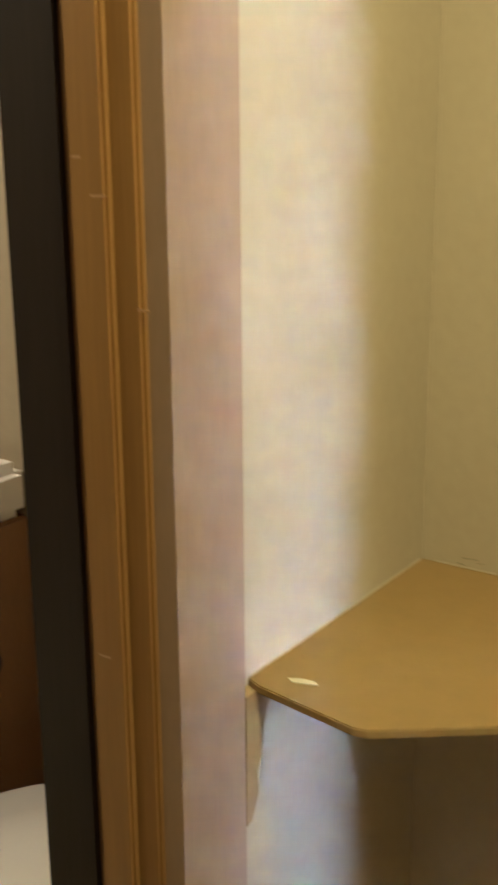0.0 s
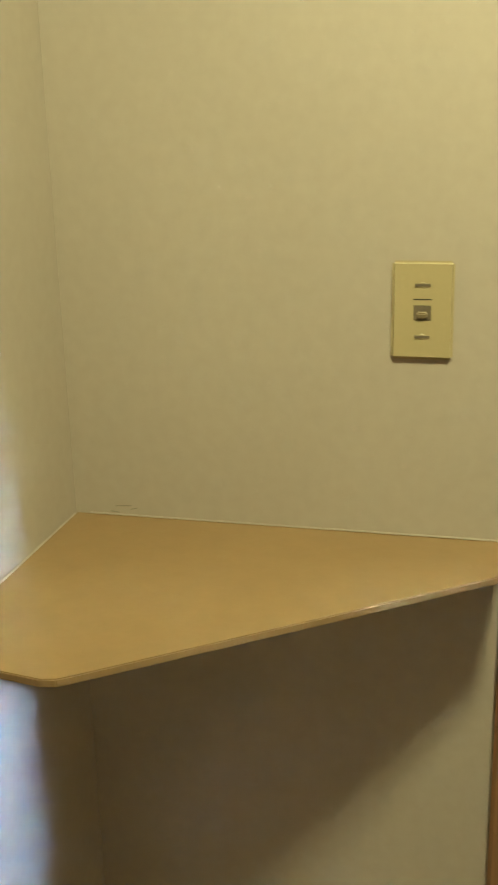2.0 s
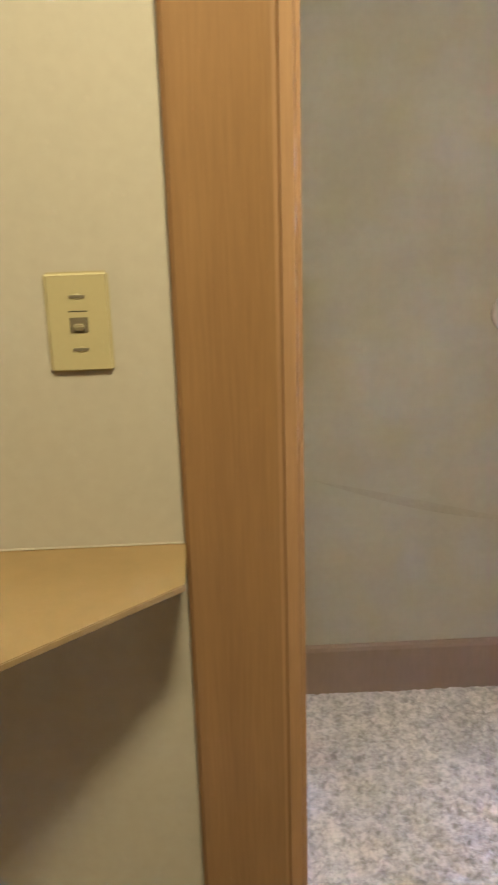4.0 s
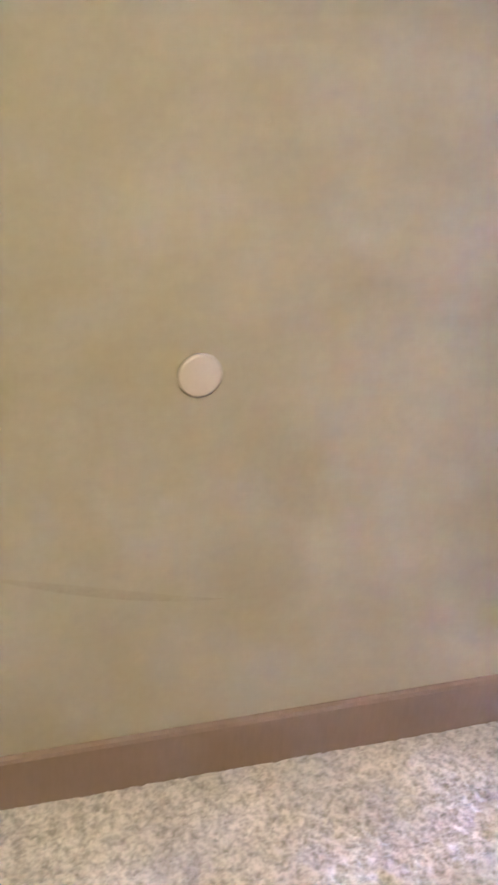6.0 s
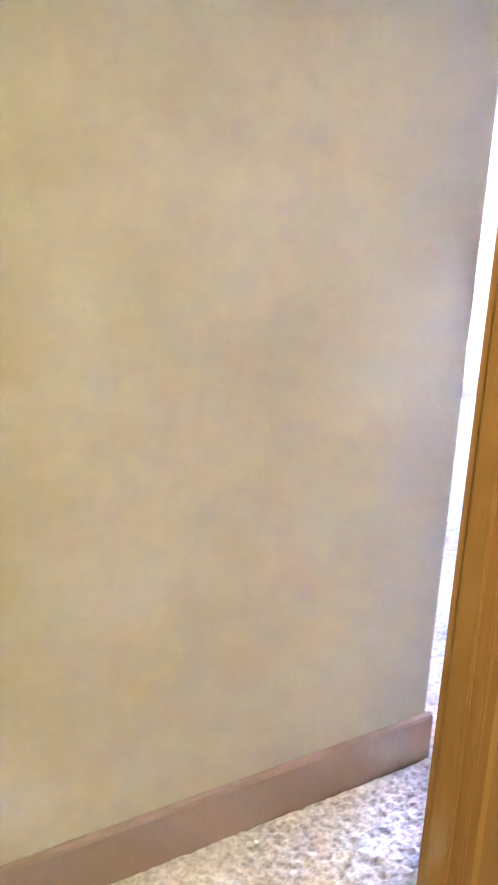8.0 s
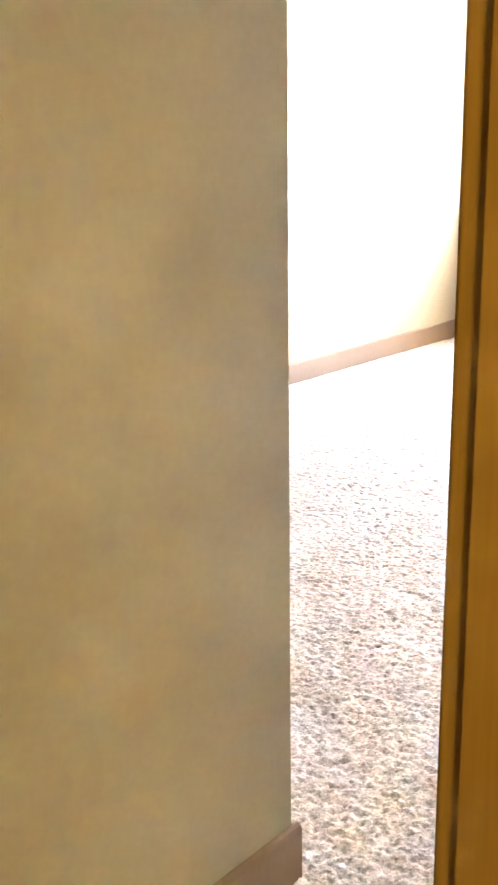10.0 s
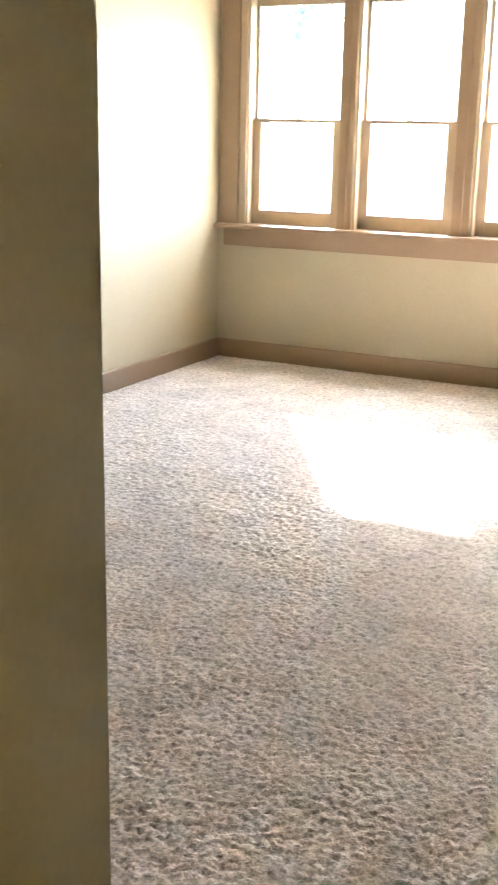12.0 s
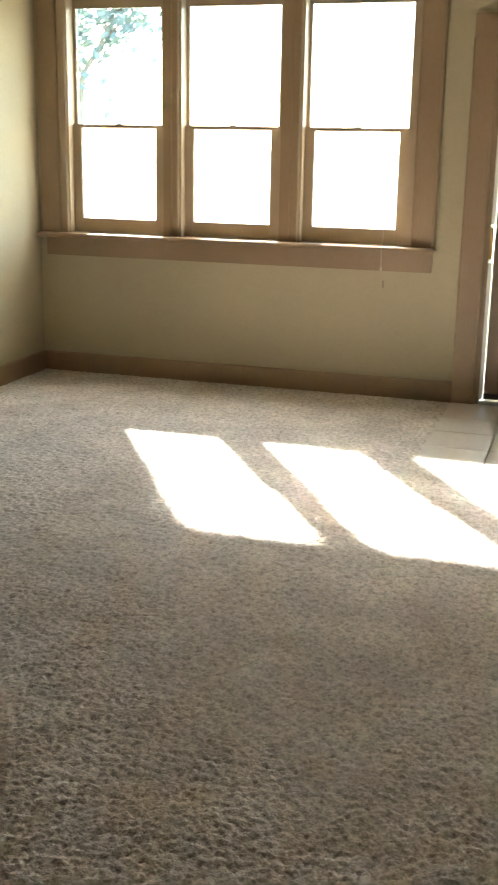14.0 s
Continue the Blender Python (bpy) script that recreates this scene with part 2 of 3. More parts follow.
# window wall with three openings and a door
W_OPEN = [(-3.517, -2.862), (-2.755, -2.113), (-1.988, -1.330)]
W_Z0, W_Z1 = 0.900, 2.335
FD0, FD1, FD_H = -0.852, 0.03, 2.05
WT = 0.16
bm = bmesh.new()
xs = [XL - WALL] + [v for o in W_OPEN for v in o] + [FD0, FD1, XE + WALL]
for i in range(0, len(xs), 2):
    add_box(bm, (xs[i], YW, 0), (xs[i + 1], YW + WT, CEIL_Z))
for a, b in W_OPEN:
    add_box(bm, (a, YW, 0), (b, YW + WT, W_Z0))
    add_box(bm, (a, YW, W_Z1), (b, YW + WT, CEIL_Z))
add_box(bm, (FD0, YW, FD_H), (FD1, YW + WT, CEIL_Z))
structure("wall_window", bm, CREAM, "cream painted wall with a triple window and the entry door", "wall")

# ceilings
structure("ceiling", box((XL - WALL, -2.2, CEIL_Z), (XE + WALL, YW + WT, CEIL_Z + 0.1)), CEIL, "unseen textured ceiling, darkened to bounce less light", "ceiling")


# ---- carpet ----
def smooth_noise(shape, cell, seed):
    """Lattice noise over a grid, cell is the lattice step in grid points."""
    rng = np.random.default_rng(seed)
    h, w = shape
    lat = rng.random((int(h / cell) + 3, int(w / cell) + 3))
    y, x = np.arange(h) / cell, np.arange(w) / cell
    iy, ix = y.astype(int), x.astype(int)
    fy, fx = (y - iy)[:, None], (x - ix)[None, :]
    fy, fx = fy * fy * (3 - 2 * fy), fx * fx * (3 - 2 * fx)
    a, b = lat[iy][:, ix], lat[iy][:, ix + 1]
    c, d = lat[iy + 1][:, ix], lat[iy + 1][:, ix + 1]
    return (a * (1 - fx) + b * fx) * (1 - fy) + (c * (1 - fx) + d * fx) * fy - 0.5


def carpet_grid(x0, x1, y0, y1, step, seed):
    nx, ny = int((x1 - x0) / step) + 1, int((y1 - y0) / step) + 1
    gx, gy = np.meshgrid(np.linspace(x0, x1, nx), np.linspace(y0, y1, ny))
    tuft = smooth_noise((ny, nx), max(1.0, 0.0125 / step), seed) + 0.8 * smooth_noise((ny, nx), max(1.0, 0.0060 / step), seed + 5) + 0.5 * smooth_noise((ny, nx), 1, seed + 1)
    amp = 0.0058
    z = amp * np.tanh(1.5 * tuft) - amp * np.clip(-tuft - 0.35, 0, 1) * 1.6 + 0.004 * smooth_noise((ny, nx), 0.09 / step, seed + 2)
    edge = np.minimum(gx - x0, x1 - gx)
    if y1 == YW:
        edge = np.minimum(edge, y1 - gy)
    z = z * np.clip(edge / 0.03, 0.25, 1) - 0.006 * np.exp(-edge / 0.015)
    j = min(step, 0.012) * 0.35
    gx = gx + j * smooth_noise((ny, nx), 1, seed + 3)
    gy = gy + j * smooth_noise((ny, nx), 1, seed + 4)
    v = np.stack([gx, gy, z], -1).reshape(-1, 3)
    i = np.arange(nx * ny).reshape(ny, nx)
    f = np.stack([i[:-1, :-1], i[:-1, 1:], i[1:, 1:], i[1:, :-1]], -1).reshape(-1, 4)
    return v, f


def build_carpet():
    vs, fs, n = [], [], 0
    for k, (x0, x1, y0, y1, s) in enumerate(((XB, -HW, -1.48, 0.32, 0.02), (XB, -HW, 0.3, YE + 0.02, 0.0055), (XL, 0.7, YE, 4.72, 0.0055), (XL, 0.7, 4.7, 6.5, 0.0080), (0.7, XE, YE, 6.481, 0.04), (XL, -1.003, 6.481, YW, 0.0088))):
        v, f = carpet_grid(x0, x1, y0, y1, s, 11 * k + 5)
        vs.append(v)
        fs.append(f + n)
        n += len(v)
    v, f = np.concatenate(vs), np.concatenate(fs)
    me = bpy.data.meshes.new("carpet")
    me.vertices.add(len(v))
    me.vertices.foreach_set("co", v.ravel())
    me.loops.add(f.size)
    me.loops.foreach_set("vertex_index", f.ravel().astype(np.int32))
    me.polygons.add(len(f))
    me.polygons.foreach_set("loop_start", np.arange(0, f.size, 4, dtype=np.int32))
    me.update(calc_edges=True)
    me.materials.append(CARPET)
    return me


tagged(new("carpet", build_carpet()), "greige cut-pile wall-to-wall carpet", "carpet", kind="structure")
structure("floor", box((XL - WALL, -2.2, -0.12), (XE + WALL, YW + WT, -0.014)), VINYL, "worn brown vinyl floor of the hall and bathroom", "floor")


# ---- trim ----
BASE_PROFILE = [(0.0, 0.0), (0.014, 0.0), (0.014, HB - 0.012), (0.011, HB - 0.004), (0.004, HB), (0.0, HB)]


def baseboard(a, b):
    structure("baseboard", sweep(BASE_PROFILE, (*a, -0.01), (*b, -0.01)), TAUPE, "taupe painted baseboard with a worn top edge", "baseboard")


baseboard((XB, YE + 0.014), (XB, -1.48))
baseboard((XB - WALL, YE), (XB, YE))
baseboard((XL, YE + 0.0), (XB - WALL, YE))
baseboard((XL, YW), (XL, YE))
baseboard((-1.003, YW), (XL, YW))
baseboard((-HW, -1.48), (-HW, DOOR_Y0 - 0.02))


def casing(name, axis, pos, side, lo, hi, z0, z1, mat, label, parent=None, thick=0.02, band=True):
    """A flat upright door or window casing on a wall: axis of the wall's normal, its face position and side."""
    pts = [(0, 0), (thick * 0.75, 0.0), (thick, 0.005), (thick, (hi - lo) - 0.016), (thick + (0.006 if band else 0), (hi - lo) - 0.013), (thick + (0.006 if band else 0), hi - lo), (0, hi - lo)]
    bm = bmesh.new()
    rings = []
    for z in (z0, z1):
        ring = []
        for out, along in pts:
            u, v = pos + side * out, lo + along
            ring.append(bm.verts.new((u, v, z) if axis == "x" else (v, u, z)))
        rings.append(ring)
    k = len(pts)
    for i in range(k):
        bm.faces.new((rings[0][i], rings[0][(i + 1) % k], rings[1][(i + 1) % k], rings[1][i]))
    bm.faces.new(rings[0][::-1])
    bm.faces.new(rings[1])
    bmesh.ops.recalc_face_normals(bm, faces=bm.faces)
    return part(name, bm, mat, parent, label)


def trim_set(name, label, category="door frame"):
    return empty(name, label=label, category=category, kind="structure")


# hall to hallway doorway: varnished jambs, stops and casings
fr = trim_set("door_frame_hallway", "varnished golden brown wooden door frame without a door")
for y0, y1 in ((DOOR_Y0 - 0.02, DOOR_Y0), (DOOR_Y1, DOOR_Y1 + 0.02)):
    part("jamb", box((-HW - 0.002, y0, -0.014), (0.002, y1, DOOR_H + 0.0), 0.003), OAK, fr)
part("head_jamb", box((-HW - 0.002, DOOR_Y0 - 0.02, DOOR_H), (0.002, DOOR_Y1 + 0.02, DOOR_H + 0.02), 0.002), OAK, fr)
part("stop", box((-0.045, DOOR_Y0, -0.01), (-0.012, DOOR_Y0 + 0.011, DOOR_H), 0.003), OAK, fr)
part("stop", box((-0.045, DOOR_Y1 - 0.008, -0.01), (-0.012, DOOR_Y1, DOOR_H), 0.003), OAK, fr)
casing("casing", "x", 0.0, 1, 0.552, 0.664, -0.014, DOOR_H + 0.02, OAK, "", fr, 0.018, False)
part("casing_edge", box((0.0, 0.664, -0.014), (0.017, 0.694, DOOR_H + 0.012), 0.008, 3), WORN_OAK, fr, "rounded worn casing edge")
casing("casing", "x", 0.0, 1, DOOR_Y1 + 0.006, DOOR_Y1 + 0.13, -0.014, DOOR_H + 0.02, OAK, "", fr, 0.018, False)
part("head_casing", box((0.0, 0.552, DOOR_H + 0.02), (0.02, DOOR_Y1 + 0.13, DOOR_H + 0.14), 0.004), OAK, fr)

# bathroom doorway
fr = trim_set("door_frame_bathroom", "bathroom door frame with taupe casing and varnished jamb")
casing("casing", "y", 0.0, 1, 0.417, 0.530, -0.014, DOOR_H + 0.02, TAUPE, "chipped taupe painted casing", fr, 0.019)
casing("casing", "y", 0.0, 1, BX1 + 0.006, BX1 + 0.14, -0.014, DOOR_H + 0.02, TAUPE, "taupe painted casing", fr, 0.019)
part("head_casing", box((0.417, 0.0, DOOR_H + 0.02), (BX1 + 0.14, 0.02, DOOR_H + 0.15), 0.004), TAUPE, fr)
for x0, x1 in ((BX0 - 0.02, BX0), (BX1, BX1 + 0.02)):
    part("jamb", box((x0, -0.122, -0.014), (x1, 0.002, DOOR_H), 0.003), OAK, fr)
part("stop", box((BX0, -0.062, -0.01), (BX0 + 0.011, -0.022, DOOR_H), 0.003), OAK, fr)
part("head_jamb", box((BX0 - 0.02, -0.122, DOOR_H), (BX1 + 0.02, 0.002, DOOR_H + 0.02), 0.002), OAK, fr)


part("door_edge", box((BX0 - 0.016, -0.146, -0.01), (BX0 + 0.004, -0.074, DOOR_H - 0.01), 0.003), NEAR_BLACK, fr, "near-black hinge side of the door")
for z in (0.30, 1.80):
    part("hinge", box((BX0 + 0.003, -0.142, z - 0.045), (BX0 + 0.0055, -0.112, z + 0.045), 0.001), BRASS, fr, "dull brass hinge leaf")

for y, z, w in ((-0.030, 1.39, 0.016), (0.004, 1.30, 0.012), (-0.052, 1.42, 0.010), (-0.046, 0.985, 0.014)):
    face = BX0 + 0.011 if -0.062 < y < -0.022 else BX0
    part("scratch", box((face - 0.0005, y - w / 2, z), (face + 0.0002, y + w / 2, z + 0.0022)), SCRATCH, fr, "pale scratch in the varnish")

# ---- triple window ----
trim = trim_set("window_trim", "taupe painted casings, stool and apron of the triple window", "window frame")
casing("casing", "y", YW, -1, XL + 0.016, -3.569, W_Z0 + 0.011, W_Z1, TAUPE, "", trim, 0.02)
casing("casing", "y", YW, -1, -1.296, -1.155, W_Z0 + 0.011, W_Z1, TAUPE, "", trim, 0.02)
for a, b in ((-3.569, -3.517), (-1.330, -1.296)):
    part("inner_stop", box((a, YW - 0.014, W_Z0 + 0.011), (b, YW + 0.03, W_Z1), 0.004), SASH, trim, "lighter painted inner stop")
for (a0, a1), (b0, b1) in zip(W_OPEN, W_OPEN[1:]):
    m = part("mullion", box((a1 + 0.006, YW - 0.02, W_Z0 + 0.011), (b0 - 0.006, YW - 0.001, W_Z1), 0.004), TAUPE, trim)
    part("bead", box(((a1 + b0) / 2 - 0.012, YW - 0.027, W_Z0 + 0.011), ((a1 + b0) / 2 + 0.012, YW - 0.019, W_Z1), 0.003), TAUPE, m)
part("head_casing", box((XL + 0.016, YW - 0.022, W_Z1), (-1.15, YW, W_Z1 + 0.14), 0.004), TAUPE, trim)
part("head_bead", box((-3.56, YW - 0.03, W_Z1 - 0.012), (-1.32, YW - 0.001, W_Z1), 0.003), SASH, trim)
part("stool", box((XL + 0.016, YW - 0.098, W_Z0 - 0.018), (-1.145, YW + 0.035, W_Z0 + 0.011), 0.006, 3), TAUPE, trim, "taupe stool catching sunlight")
part("apron", box((XL + 0.05, YW - 0.02, W_Z0 - 0.135), (-1.165, YW, W_Z0 - 0.018), 0.004), TAUPE, trim)


def window(name, a, b):
    w = empty(name, ((a + b) / 2, YW + 0.08, W_Z0), label="double-hung wooden window with two bright panes", category="window", group="triple window", kind="structure")
    ox, oy, oz = w.location

    def rel(lo, hi, bevel=0.003):
        o = (ox, oy, oz)
        return box([p - q for p, q in zip(lo, o)], [p - q for p, q in zip(hi, o)], bevel)
    for s0, s1 in ((a, a + 0.012), (b - 0.012, b)):
        part("window_jamb", rel((s0, YW + 0.001, W_Z0), (s1, YW + WT, W_Z1), 0.0), SASH, w)
    part("outer_sill", rel((a, YW + 0.03, W_Z0 - 0.02), (b, YW + WT + 0.05, W_Z0 + 0.012)), SASH, w)
    a, b = a + 0.012, b - 0.012
    g, gr = 0.060, 0.064
    y0, y1 = YW + 0.056, YW + 0.084
    z0, zm, z1 = W_Z0 + 0.013, 1.585, W_Z1 - 0.002
    low = part("lower_sash", rel((a, y0, z0), (a + g, y1, zm)), SASH, w)
    part("stile", rel((b - gr, y0, z0), (b, y1, zm)), SASH, low)
    part("bottom_rail", rel((a + g, y0, z0), (b - gr, y1, 1.004)), SASH, low)
    part("meeting_rail", rel((a + g, y0, zm - 0.022), (b - gr, y1, zm)), SASH, low)
    p = part("pane", rel((a + g - 0.004, y0 + 0.012, 1.0), (b - gr + 0.004, y0 + 0.015, zm - 0.03), 0), GLASS, low)
    p.visible_shadow = False
    y0, y1 = YW + 0.088, YW + 0.116
    g = 0.020
    up = part("upper_sash", rel((a, y0, zm - 0.028), (a + g, y1, z1)), SASH, w)
    part("stile", rel((b - g, y0, zm - 0.028), (b, y1, z1)), SASH, up)
    part("top_rail", rel((a + g, y0, 2.275), (b - g, y1, z1)), SASH, up)
    part("meeting_rail", rel((a + g, y0, zm - 0.022), (b - g, y1, zm)), SASH, up)
    p = part("pane", rel((a + g - 0.004, y0 + 0.012, zm - 0.004), (b - g + 0.004, y0 + 0.015, 2.28), 0), GLASS, up)
    p.visible_shadow = False
    xc = (a + b) / 2
    part("sash_lock", rel((xc - 0.022, YW + 0.06, zm), (xc + 0.022, YW + 0.082, zm + 0.010), 0.004), STEEL, w, "small dull metal sash lock")


for i, (a, b) in enumerate(W_OPEN):
    window(f"window_{i + 1}", a, b)

# ---- entry door and tiles ----
fr = trim_set("door_frame_entry", "taupe painted entry door frame with white weatherstrip")
casing("casing", "y", YW, -1, -1.003, -0.864, 0.0, FD_H + 0.02, TAUPE, "", fr, 0.022)
casing("casing", "y", YW, -1, FD1 + 0.006, FD1 + 0.14, 0.0, FD_H + 0.02, TAUPE, "", fr, 0.022)
part("head_casing", box((-1.003, YW - 0.024, FD_H + 0.02), (FD1 + 0.14, YW, FD_H + 0.15), 0.004), TAUPE, fr)
part("jamb", box((FD0 - 0.012, YW - 0.004, 0.0), (FD0 + 0.012, YW + WT, FD_H), 0.003), TAUPE, fr)
part("jamb", box((FD1 - 0.012, YW - 0.004, 0.0), (FD1 + 0.012, YW + WT, FD_H), 0.003), TAUPE, fr)
part("head_jamb", box((FD0, YW - 0.004, FD_H - 0.012), (FD1, YW + WT, FD_H + 0.012), 0.002), TAUPE, fr)
part("weatherstrip", box((FD0 + 0.012, YW - 0.006, 0.03), (FD0 + 0.034, YW + 0.02, 0.84), 0.003), STRIP, fr, "white weatherstrip")
part("weatherstrip", box((FD0 + 0.012, YW - 0.006, 1.06), (FD0 + 0.034, YW + 0.02, 2.02), 0.003), STRIP, fr, "white weatherstrip")
part("strike_plate", box((FD0 + 0.012, YW - 0.008, 0.86), (FD0 + 0.03, YW + 0.018, 1.04), 0.002), BRASS, fr, "dark brass strike plate")
part("threshold", box((FD0 + 0.012, YW - 0.03, 0.002), (FD1 - 0.012, YW + WT, 0.026), 0.006), STEEL, fr, "worn metal threshold")


def entry_door():
    x0, x1 = FD0 + 0.036, FD1 - 0.014
    d = empty("door_entry", (x0, YW + 0.02, 0.03), label="closed brown panelled entry door", category="door")
    w, h = x1 - x0, FD_H - 0.05
    part("slab", box((0, 0.012, 0), (w, 0.044, h), 0.002), FRONT_DOOR, d)
    for sx in (0, w - 0.12):
        part("stile", box((sx, 0.0, 0.0), (sx + 0.12, 0.013, h), 0.004), FRONT_DOOR, d)
    for z0, z1 in ((0, 0.22), (0.88, 1.02), (h - 0.14, h)):
        part("rail", box((0.12, 0.0, z0), (w - 0.12, 0.013, z1), 0.004), FRONT_DOOR, d)
    part("sweep", box((0.0, -0.006, 0.0), (w, 0.002, 0.035), 0.002), DARK, d, "dark rubber door sweep")


entry_door()

# ---- wall things ----
def switch():
    s = empty("light_switch", (0.0, 0.448, 1.190), label="almond plastic toggle light switch on the cream wall", category="switch")
    plate = bmesh.new()
    add_box(plate, (0.0, -0.0355, -0.057), (0.0065, 0.0355, 0.057), 0.0035, 3)
    part("plate", plate, ALMOND, s)
    part("slot", box((0.0062, -0.0100, -0.0110), (0.0072, 0.0100, 0.0065), 0.0005), BEZEL, s, "brown toggle slot")
    tog = bmesh.new()
    add_box(tog, (0.004, -0.0060, -0.0045), (0.0115, 0.0060, 0.0025), 0.0015)
    part("toggle", turned(tog, pose(0, 0, -0.001, 0, 16)), TOGGLE, s)
    part("label_bar", box((0.0062, -0.0105, 0.0128), (0.0068, 0.0105, 0.0140)), DARK, s)
    for z in (0.030, -0.030):
        sc = part("screw", turned(lathe([(0.0036, 0), (0.0036, 0.0006), (0.0028, 0.0012)], 12), pose(0.0062, 0, z, 0, 90)), ALMOND, s, "slotted almond screw")
        part("screw_slot", box((0.0066, -0.0088, z - 0.0016), (0.0076, 0.0088, z + 0.0016)), BEZEL, sc)


switch()


def bumper():
    prof = [(0.0405, 0.0), (0.0405, 0.005), (0.0385, 0.008), (0.034, 0.0092), (0.020, 0.0096), (0.0, 0.0085)]
    prof = prof[:-1] + [(0.002, 0.0098)]
    ob = new("wall_bumper", mesh_of("wall_bumper", turned(lathe(prof, 40), pose(XB, 1.201, 0.899, 0, 90)), WHITE, True))
    tagged(ob, "round off-white plastic door bumper on the hallway wall", "bumper")


bumper()


def wall_catch():
    c = empty("wall_catch", (XB, 0.755, 0.581), label="small grey metal catch screwed to the hallway wall", category="catch")
    part("base", box((0, -0.022, -0.044), (0.004, 0.018, 0.046), 0.0015), STEEL, c)
    part("arm", turned(box((0.0, -0.030, -0.036), (0.056, -0.006, 0.024), 0.007, 3), pose(0, 0, 0, 0, 8, -14)), PALE_METAL, c, "pale worn catch arm")
    part("pivot", turned(lathe([(0.007, 0), (0.007, 0.008), (0.004, 0.011)], 14), pose(0.004, 0.008, -0.014, 0, 90)), PALE_METAL, c)
    part("spring_cap", turned(box((0.004, -0.010, 0.026), (0.044, 0.020, 0.042), 0.004), pose(0, 0, 0, 24, 0, -10)), DARK, c, "dark cap")


wall_catch()


def scuff():
    """A faint arc rubbed into the hallway wall by a swinging door."""
    bm = bmesh.new()
    rows = []
    for k in range(25):
        y = 0.80 + 0.46 * k / 24
        z = 0.425 + 0.115 * ((1.26 - y) / 0.46) ** 1.3
        w = 0.011 * math.sin(math.pi * (k + 0.5) / 25)
        rows.append([bm.verts.new((XB + out, y, z + s * w)) for out, s in ((0.0002, -1), (0.0009, 0), (0.0002, 1))])
    for a, b in zip(rows, rows[1:]):
        for i in (0, 1):
            bm.faces.new((a[i], b[i], b[i + 1], a[i + 1]))
    part("scuff", bm, SCUFF, wall_b, "faint grey door scuff in the paint", True)


scuff()


def wall_hook():
    h = empty("wall_hook", (-1.45, YW, 0.69), label="small brown metal hook under the window", category="hook")
    part("stem", box((-0.004, -0.004, -0.028), (0.004, 0.0, 0.018), 0.0015), BEZEL, h)
    part("tip", turned(box((-0.004, -0.018, 0.012), (0.008, -0.003, 0.019), 0.003), pose(0, 0, 0, 20)), BEZEL, h)


wall_hook()


def blind_cord():
    """A thin pull cord from the sash over the stool's edge, with a small toggle."""
    c = empty("blind_cord", (-1.452, YW, 0.915), label="thin pale blind cord hanging over the window stool", category="cord")
    cu = bpy.data.curves.new("cord_line", "CURVE")
    cu.dimensions, cu.bevel_depth, cu.bevel_resolution = "3D", 0.0014, 2
    sp = cu.splines.new("POLY")
    pts = [(0.012, 0.056, 0.66), (0.009, 0.02, 0.48), (0.004, -0.04, 0.22), (0.001, -0.092, 0.012), (0.0, -0.1002, -0.004), (0.0, -0.1004, -0.03), (0.001, -0.098, -0.12)]
    sp.points.add(len(pts) - 1)
    for p, co in zip(sp.points, pts):
        p.co = (*co, 1)
    tmp = bpy.data.objects.new("cord_line", cu)
    me = bpy.data.meshes.new_from_object(tmp)
    bpy.data.objects.remove(tmp)
    me.materials.clear()
    me.materials.append(WHITE)
    line = new("line", me)
    line.parent = c
    part("toggle", turned(lathe([(0.003, 0), (0.005, -0.008), (0.004, -0.022), (0.001, -0.024)], 12), pose(0.001, -0.098, -0.118)), WHITE, c, "", True)


blind_cord()


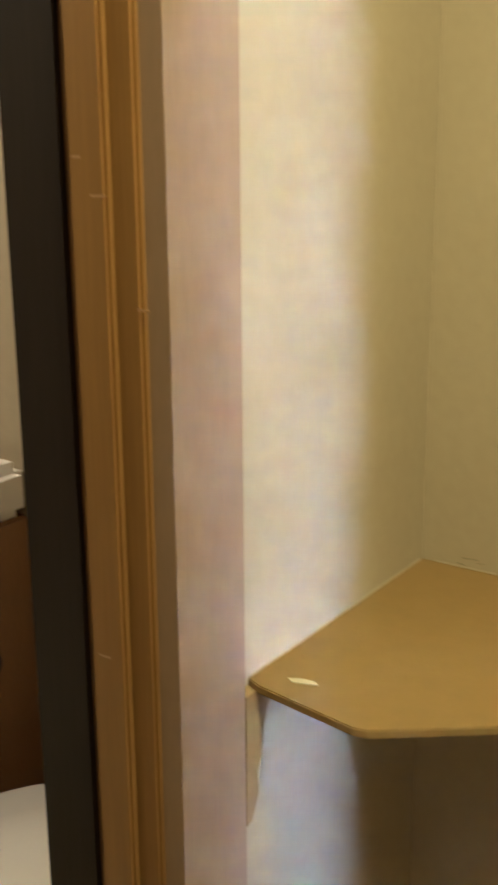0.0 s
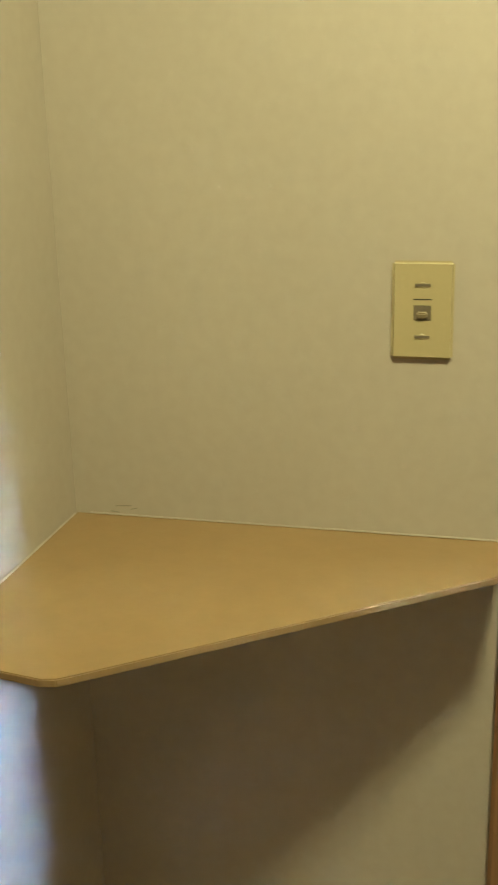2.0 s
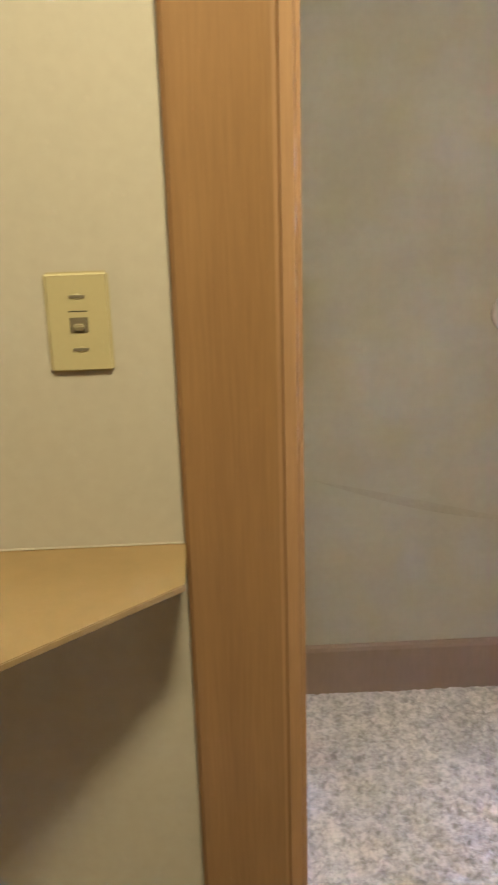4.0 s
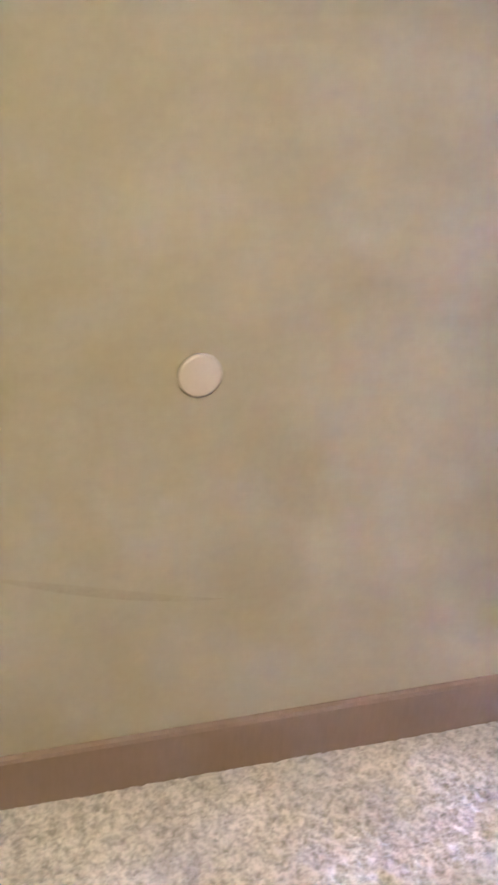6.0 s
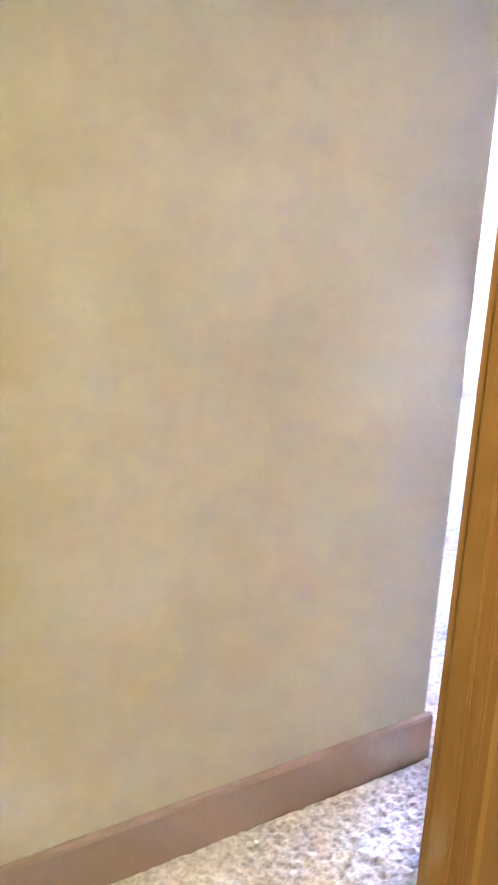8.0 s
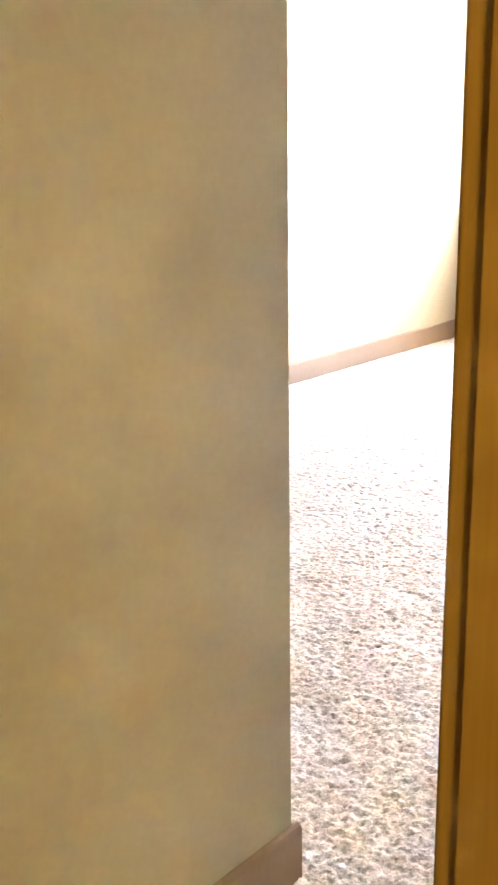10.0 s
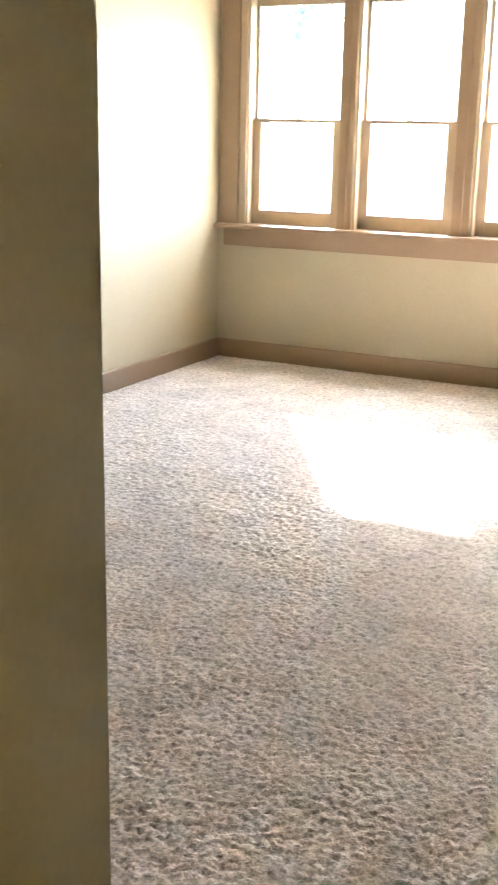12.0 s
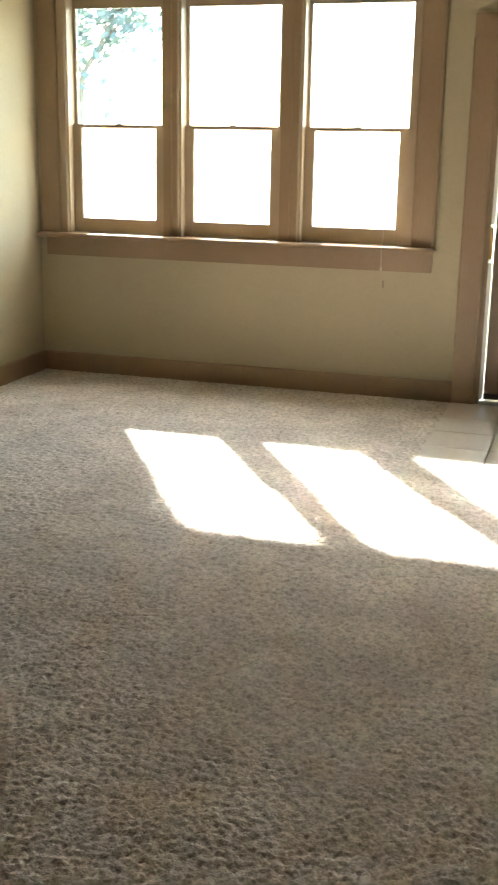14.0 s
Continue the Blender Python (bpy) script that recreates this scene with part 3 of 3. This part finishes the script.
def corner_shelf():
    z = 0.9105
    s = empty("corner_shelf", (0, 0, z), label="brown painted tapering corner shelf with chipped paint", category="shelf")
    outline = [(0.001, 0.001), (0.392, 0.001), (0.400, 0.020), (0.417, 0.135), (0.414, 0.150), (0.404, 0.164), (0.101, 0.552), (0.001, 0.552)]
    part("board", prism(outline, -0.009, 0.0, 0.0012), SHELF, s)
    # rough cleat under the free end
    rnd = random.Random(4)
    bm = bmesh.new()
    right = [(0.336, -0.0082), (0.350, -0.015), (0.366, -0.022), (0.378, -0.031), (0.383, -0.046), (0.389, -0.058), (0.387, -0.085), (0.395, -0.100), (0.393, -0.125), (0.402, -0.140), (0.406, -0.152)]
    pts = [(x + rnd.uniform(-0.002, 0.002), zz) for x, zz in right] + [(0.415, -0.154), (0.415, -0.0082)]
    f = bm.faces.new([bm.verts.new((x, 0.001, zz)) for x, zz in pts])
    r = bmesh.ops.extrude_face_region(bm, geom=[f])
    bmesh.ops.translate(bm, vec=(0, 0.014, 0), verts=[v for v in r["geom"] if isinstance(v, bmesh.types.BMVert)])
    bmesh.ops.recalc_face_normals(bm, faces=bm.faces)
    part("cleat", bm, SHELF, s, "ragged wooden cleat with peeling paint")
    chip = [(0.371, 0.036), (0.376, 0.043), (0.373, 0.055), (0.367, 0.069), (0.363, 0.063), (0.364, 0.049)]
    part("paint_chip", prism(chip, 0.0004, 0.0012), CHIP, s, "pale chip in the paint")
    part("caulk_bead", box((0.001, 0.02, 0.0), (0.0035, 0.55, 0.0022), 0.0008), CAULK, s, "cracked caulk along the wall")
    part("caulk_bead", box((0.01, 0.001, 0.0), (0.39, 0.0035, 0.0022), 0.0008), CAULK, s, "cracked caulk along the wall")
    # cracked filler on the wall just above the board
    for y0, z0, length, slope in ((0.056, 0.0120, 0.022, 4), (0.049, 0.0046, 0.012, -7), (0.077, 0.0085, 0.009, 14)):
        crack = box((0.0, 0.0, -0.0004), (0.0005, length, 0.0004))
        part("paint_crack", turned(crack, pose(0, y0, z0, slope)), CRACK, s, "thin crack in the wall paint")


corner_shelf()


def ceiling_light(x, y, drop, label):
    """A canopy, a stem where the lamp hangs low, and an open drum whose rim is drop below the ceiling."""
    c = empty("ceiling_light", (x, y, CEIL_Z), label=label, category="ceiling light")
    part("canopy", lathe([(0.15, 0.0), (0.15, -0.015), (0.135, -0.029), (0.02, -0.029)][::-1]), BRASS, c, "", True)
    if drop > 0.2:
        part("stem", lathe([(0.012, -0.029), (0.012, 0.082 - drop)], 12), BRASS, c, "", True)
        part("drum_top", lathe([(0.002, 0.085 - drop), (0.120, 0.085 - drop), (0.120, 0.080 - drop), (0.002, 0.080 - drop)], 32), BRASS, c)
    part("ring", lathe([(0.120, 0.082 - drop), (0.120, -drop), (0.126, -drop), (0.126, 0.082 - drop)], 32), BRASS, c, "aged brass drum", True)
    return c


ceiling_light(*HALL_LAMP, 0.292, "hanging brass drum ceiling light giving warm light")
# added fixture to carry the bathroom's fill lamp
ceiling_light(0.75, -0.95, 0.112, "unseen flush brass drum, added for the bathroom fill light")


# ---- bathroom things ----
def vanity():
    v = empty("vanity", (0.24, -0.98, 0), label="brown wooden vanity cabinet with a white basin top", category="vanity")
    part("body", box((-0.235, -0.26, 0.0), (0.20, 0.26, 0.83), 0.004), VANITY, v)
    for y in (-0.13, 0.13):
        d = part("door", box((0.20, y - 0.12, 0.08), (0.217, y + 0.12, 0.78), 0.004), VANITY, v)
        part("knob", turned(lathe([(0.006, 0), (0.006, 0.012), (0.016, 0.02), (0.012, 0.03)], 16), pose(0.217, y, 0.60, 0, 90)), DARK, d, "black knob", True)
    part("basin", box((-0.238, -0.27, 0.83), (0.222, 0.27, 0.925), 0.02, 4), PORCELAIN, v, "white glossy basin top")
    part("towel_ring", turned(lathe([(0.02, 0.0), (0.024, 0.006), (0.02, 0.012)], 20), pose(-0.125, 0.26, 0.60, -90)), DARK, v, "small black ring on the cabinet's side", True)


def toilet():
    t = empty("toilet", (0.30, -0.47, 0), label="white porcelain toilet with a closed lid", category="toilet")
    oval = Matrix.Diagonal((1.25, 1, 1, 1))
    part("bowl", turned(lathe([(0.11, -0.014), (0.12, 0.06), (0.10, 0.14), (0.15, 0.28), (0.165, 0.345), (0.16, 0.36)], 32), oval), PORCELAIN, t, "", True)
    part("lid", turned(lathe([(0.165, 0.361), (0.175, 0.375), (0.175, 0.43), (0.165, 0.444), (0.01, 0.45)], 32), oval), PORCELAIN, t, "", True)
    part("tank", box((0.24, -0.2, 0.36), (0.42, 0.2, 0.76), 0.02, 3), PORCELAIN, t)


vanity()
toilet()


# ---- outside ----
structure("ground", box((-400, YW + WT, -0.75), (400, 800, -0.55)), GRASS, "sunlit lawn and street outside", "ground")
# slab added out of view, dark to limit bounce onto the side wall
structure("unseen_slab", box((-4.6, YW + WT + 0.002, -0.55), (2.0, YW + 2.0, -0.12)), CONCRETE, "unseen concrete porch slab, greyed down to bounce less light", "porch")
structure("street", box((-120, 26, -0.55), (120, 33, -0.535)), CONCRETE, "grey concrete street", "road")
structure("eave", box((XL - 0.6, YW + WT, 2.46), (XE + 0.6, YW + 0.74, 2.54), 0.004), SIDING, "painted roof eave over the windows", "eave")


def tree(x, y, h):
    t = empty("tree", (x, y, -0.55), label="leafy street tree outside the window", category="tree")
    rnd = random.Random(7)
    bm = bmesh.new()

    def limb(p, d, r, length, depth):
        q = p + d * length
        ax = d.cross(Vector((0.3, 0.9, 0.2))).normalized()
        ay = d.cross(ax)
        a = [bm.verts.new(p + (ax * math.cos(k * 1.047) + ay * math.sin(k * 1.047)) * r) for k in range(6)]
        b = [bm.verts.new(q + (ax * math.cos(k * 1.047) + ay * math.sin(k * 1.047)) * r * 0.65) for k in range(6)]
        for k in range(6):
            bm.faces.new((a[k], a[(k + 1) % 6], b[(k + 1) % 6], b[k]))
        tips.append(q)
        if depth:
            for _ in range(3):
                nd = (d + Vector((rnd.uniform(-1, 1), rnd.uniform(-1, 1), rnd.uniform(-0.2, 0.7))) * 0.75).normalized()
                limb(q, nd, r * 0.6, length * 0.72, depth - 1)
    tips = []
    limb(Vector((0, 0, 0)), Vector((0, 0, 1)), 0.16, h * 0.32, 3)
    part("trunk", bm, BARK, t)
    lv = bmesh.new()
    for q in tips[3:]:
        for _ in range(75):
            c = q + Vector((rnd.gauss(0, 0.45), rnd.gauss(0, 0.45), rnd.gauss(0, 0.35)))
            n = Vector((rnd.uniform(-1, 1), rnd.uniform(-1, 1), rnd.uniform(-1, 1))).normalized()
            u = n.orthogonal().normalized() * rnd.uniform(0.07, 0.15)
            w = n.cross(u) * 0.6
            lv.faces.new([lv.verts.new(c + s) for s in (u, w, -u, -w)])
    part("crown", lv, LEAF, t)


tree(-12.0, 25.4, 6.4)

# ---- entry tiles ----
bed = structure("entry_floor", box((-1.003, 6.483, -0.013), (XE, YW, -0.007)), GROUT, "pale square entry tiles with dark grout", "floor")
tile_mesh = mesh_of("tile", box((-0.1625, -0.1625, 0.0), (0.1625, 0.1625, 0.010), 0.002, 1), TILE)
for i in range(12):
    for j in range(4):
        t = new("tile", tile_mesh)
        t.location = (-0.839 + 0.33 * i, 6.648 + 0.33 * j, -0.008)
        t.parent = bed
part("tile", box((-1.003, 7.803, -0.008), (XE, YW - 0.001, 0.001), 0.002, 1), TILE, bed)
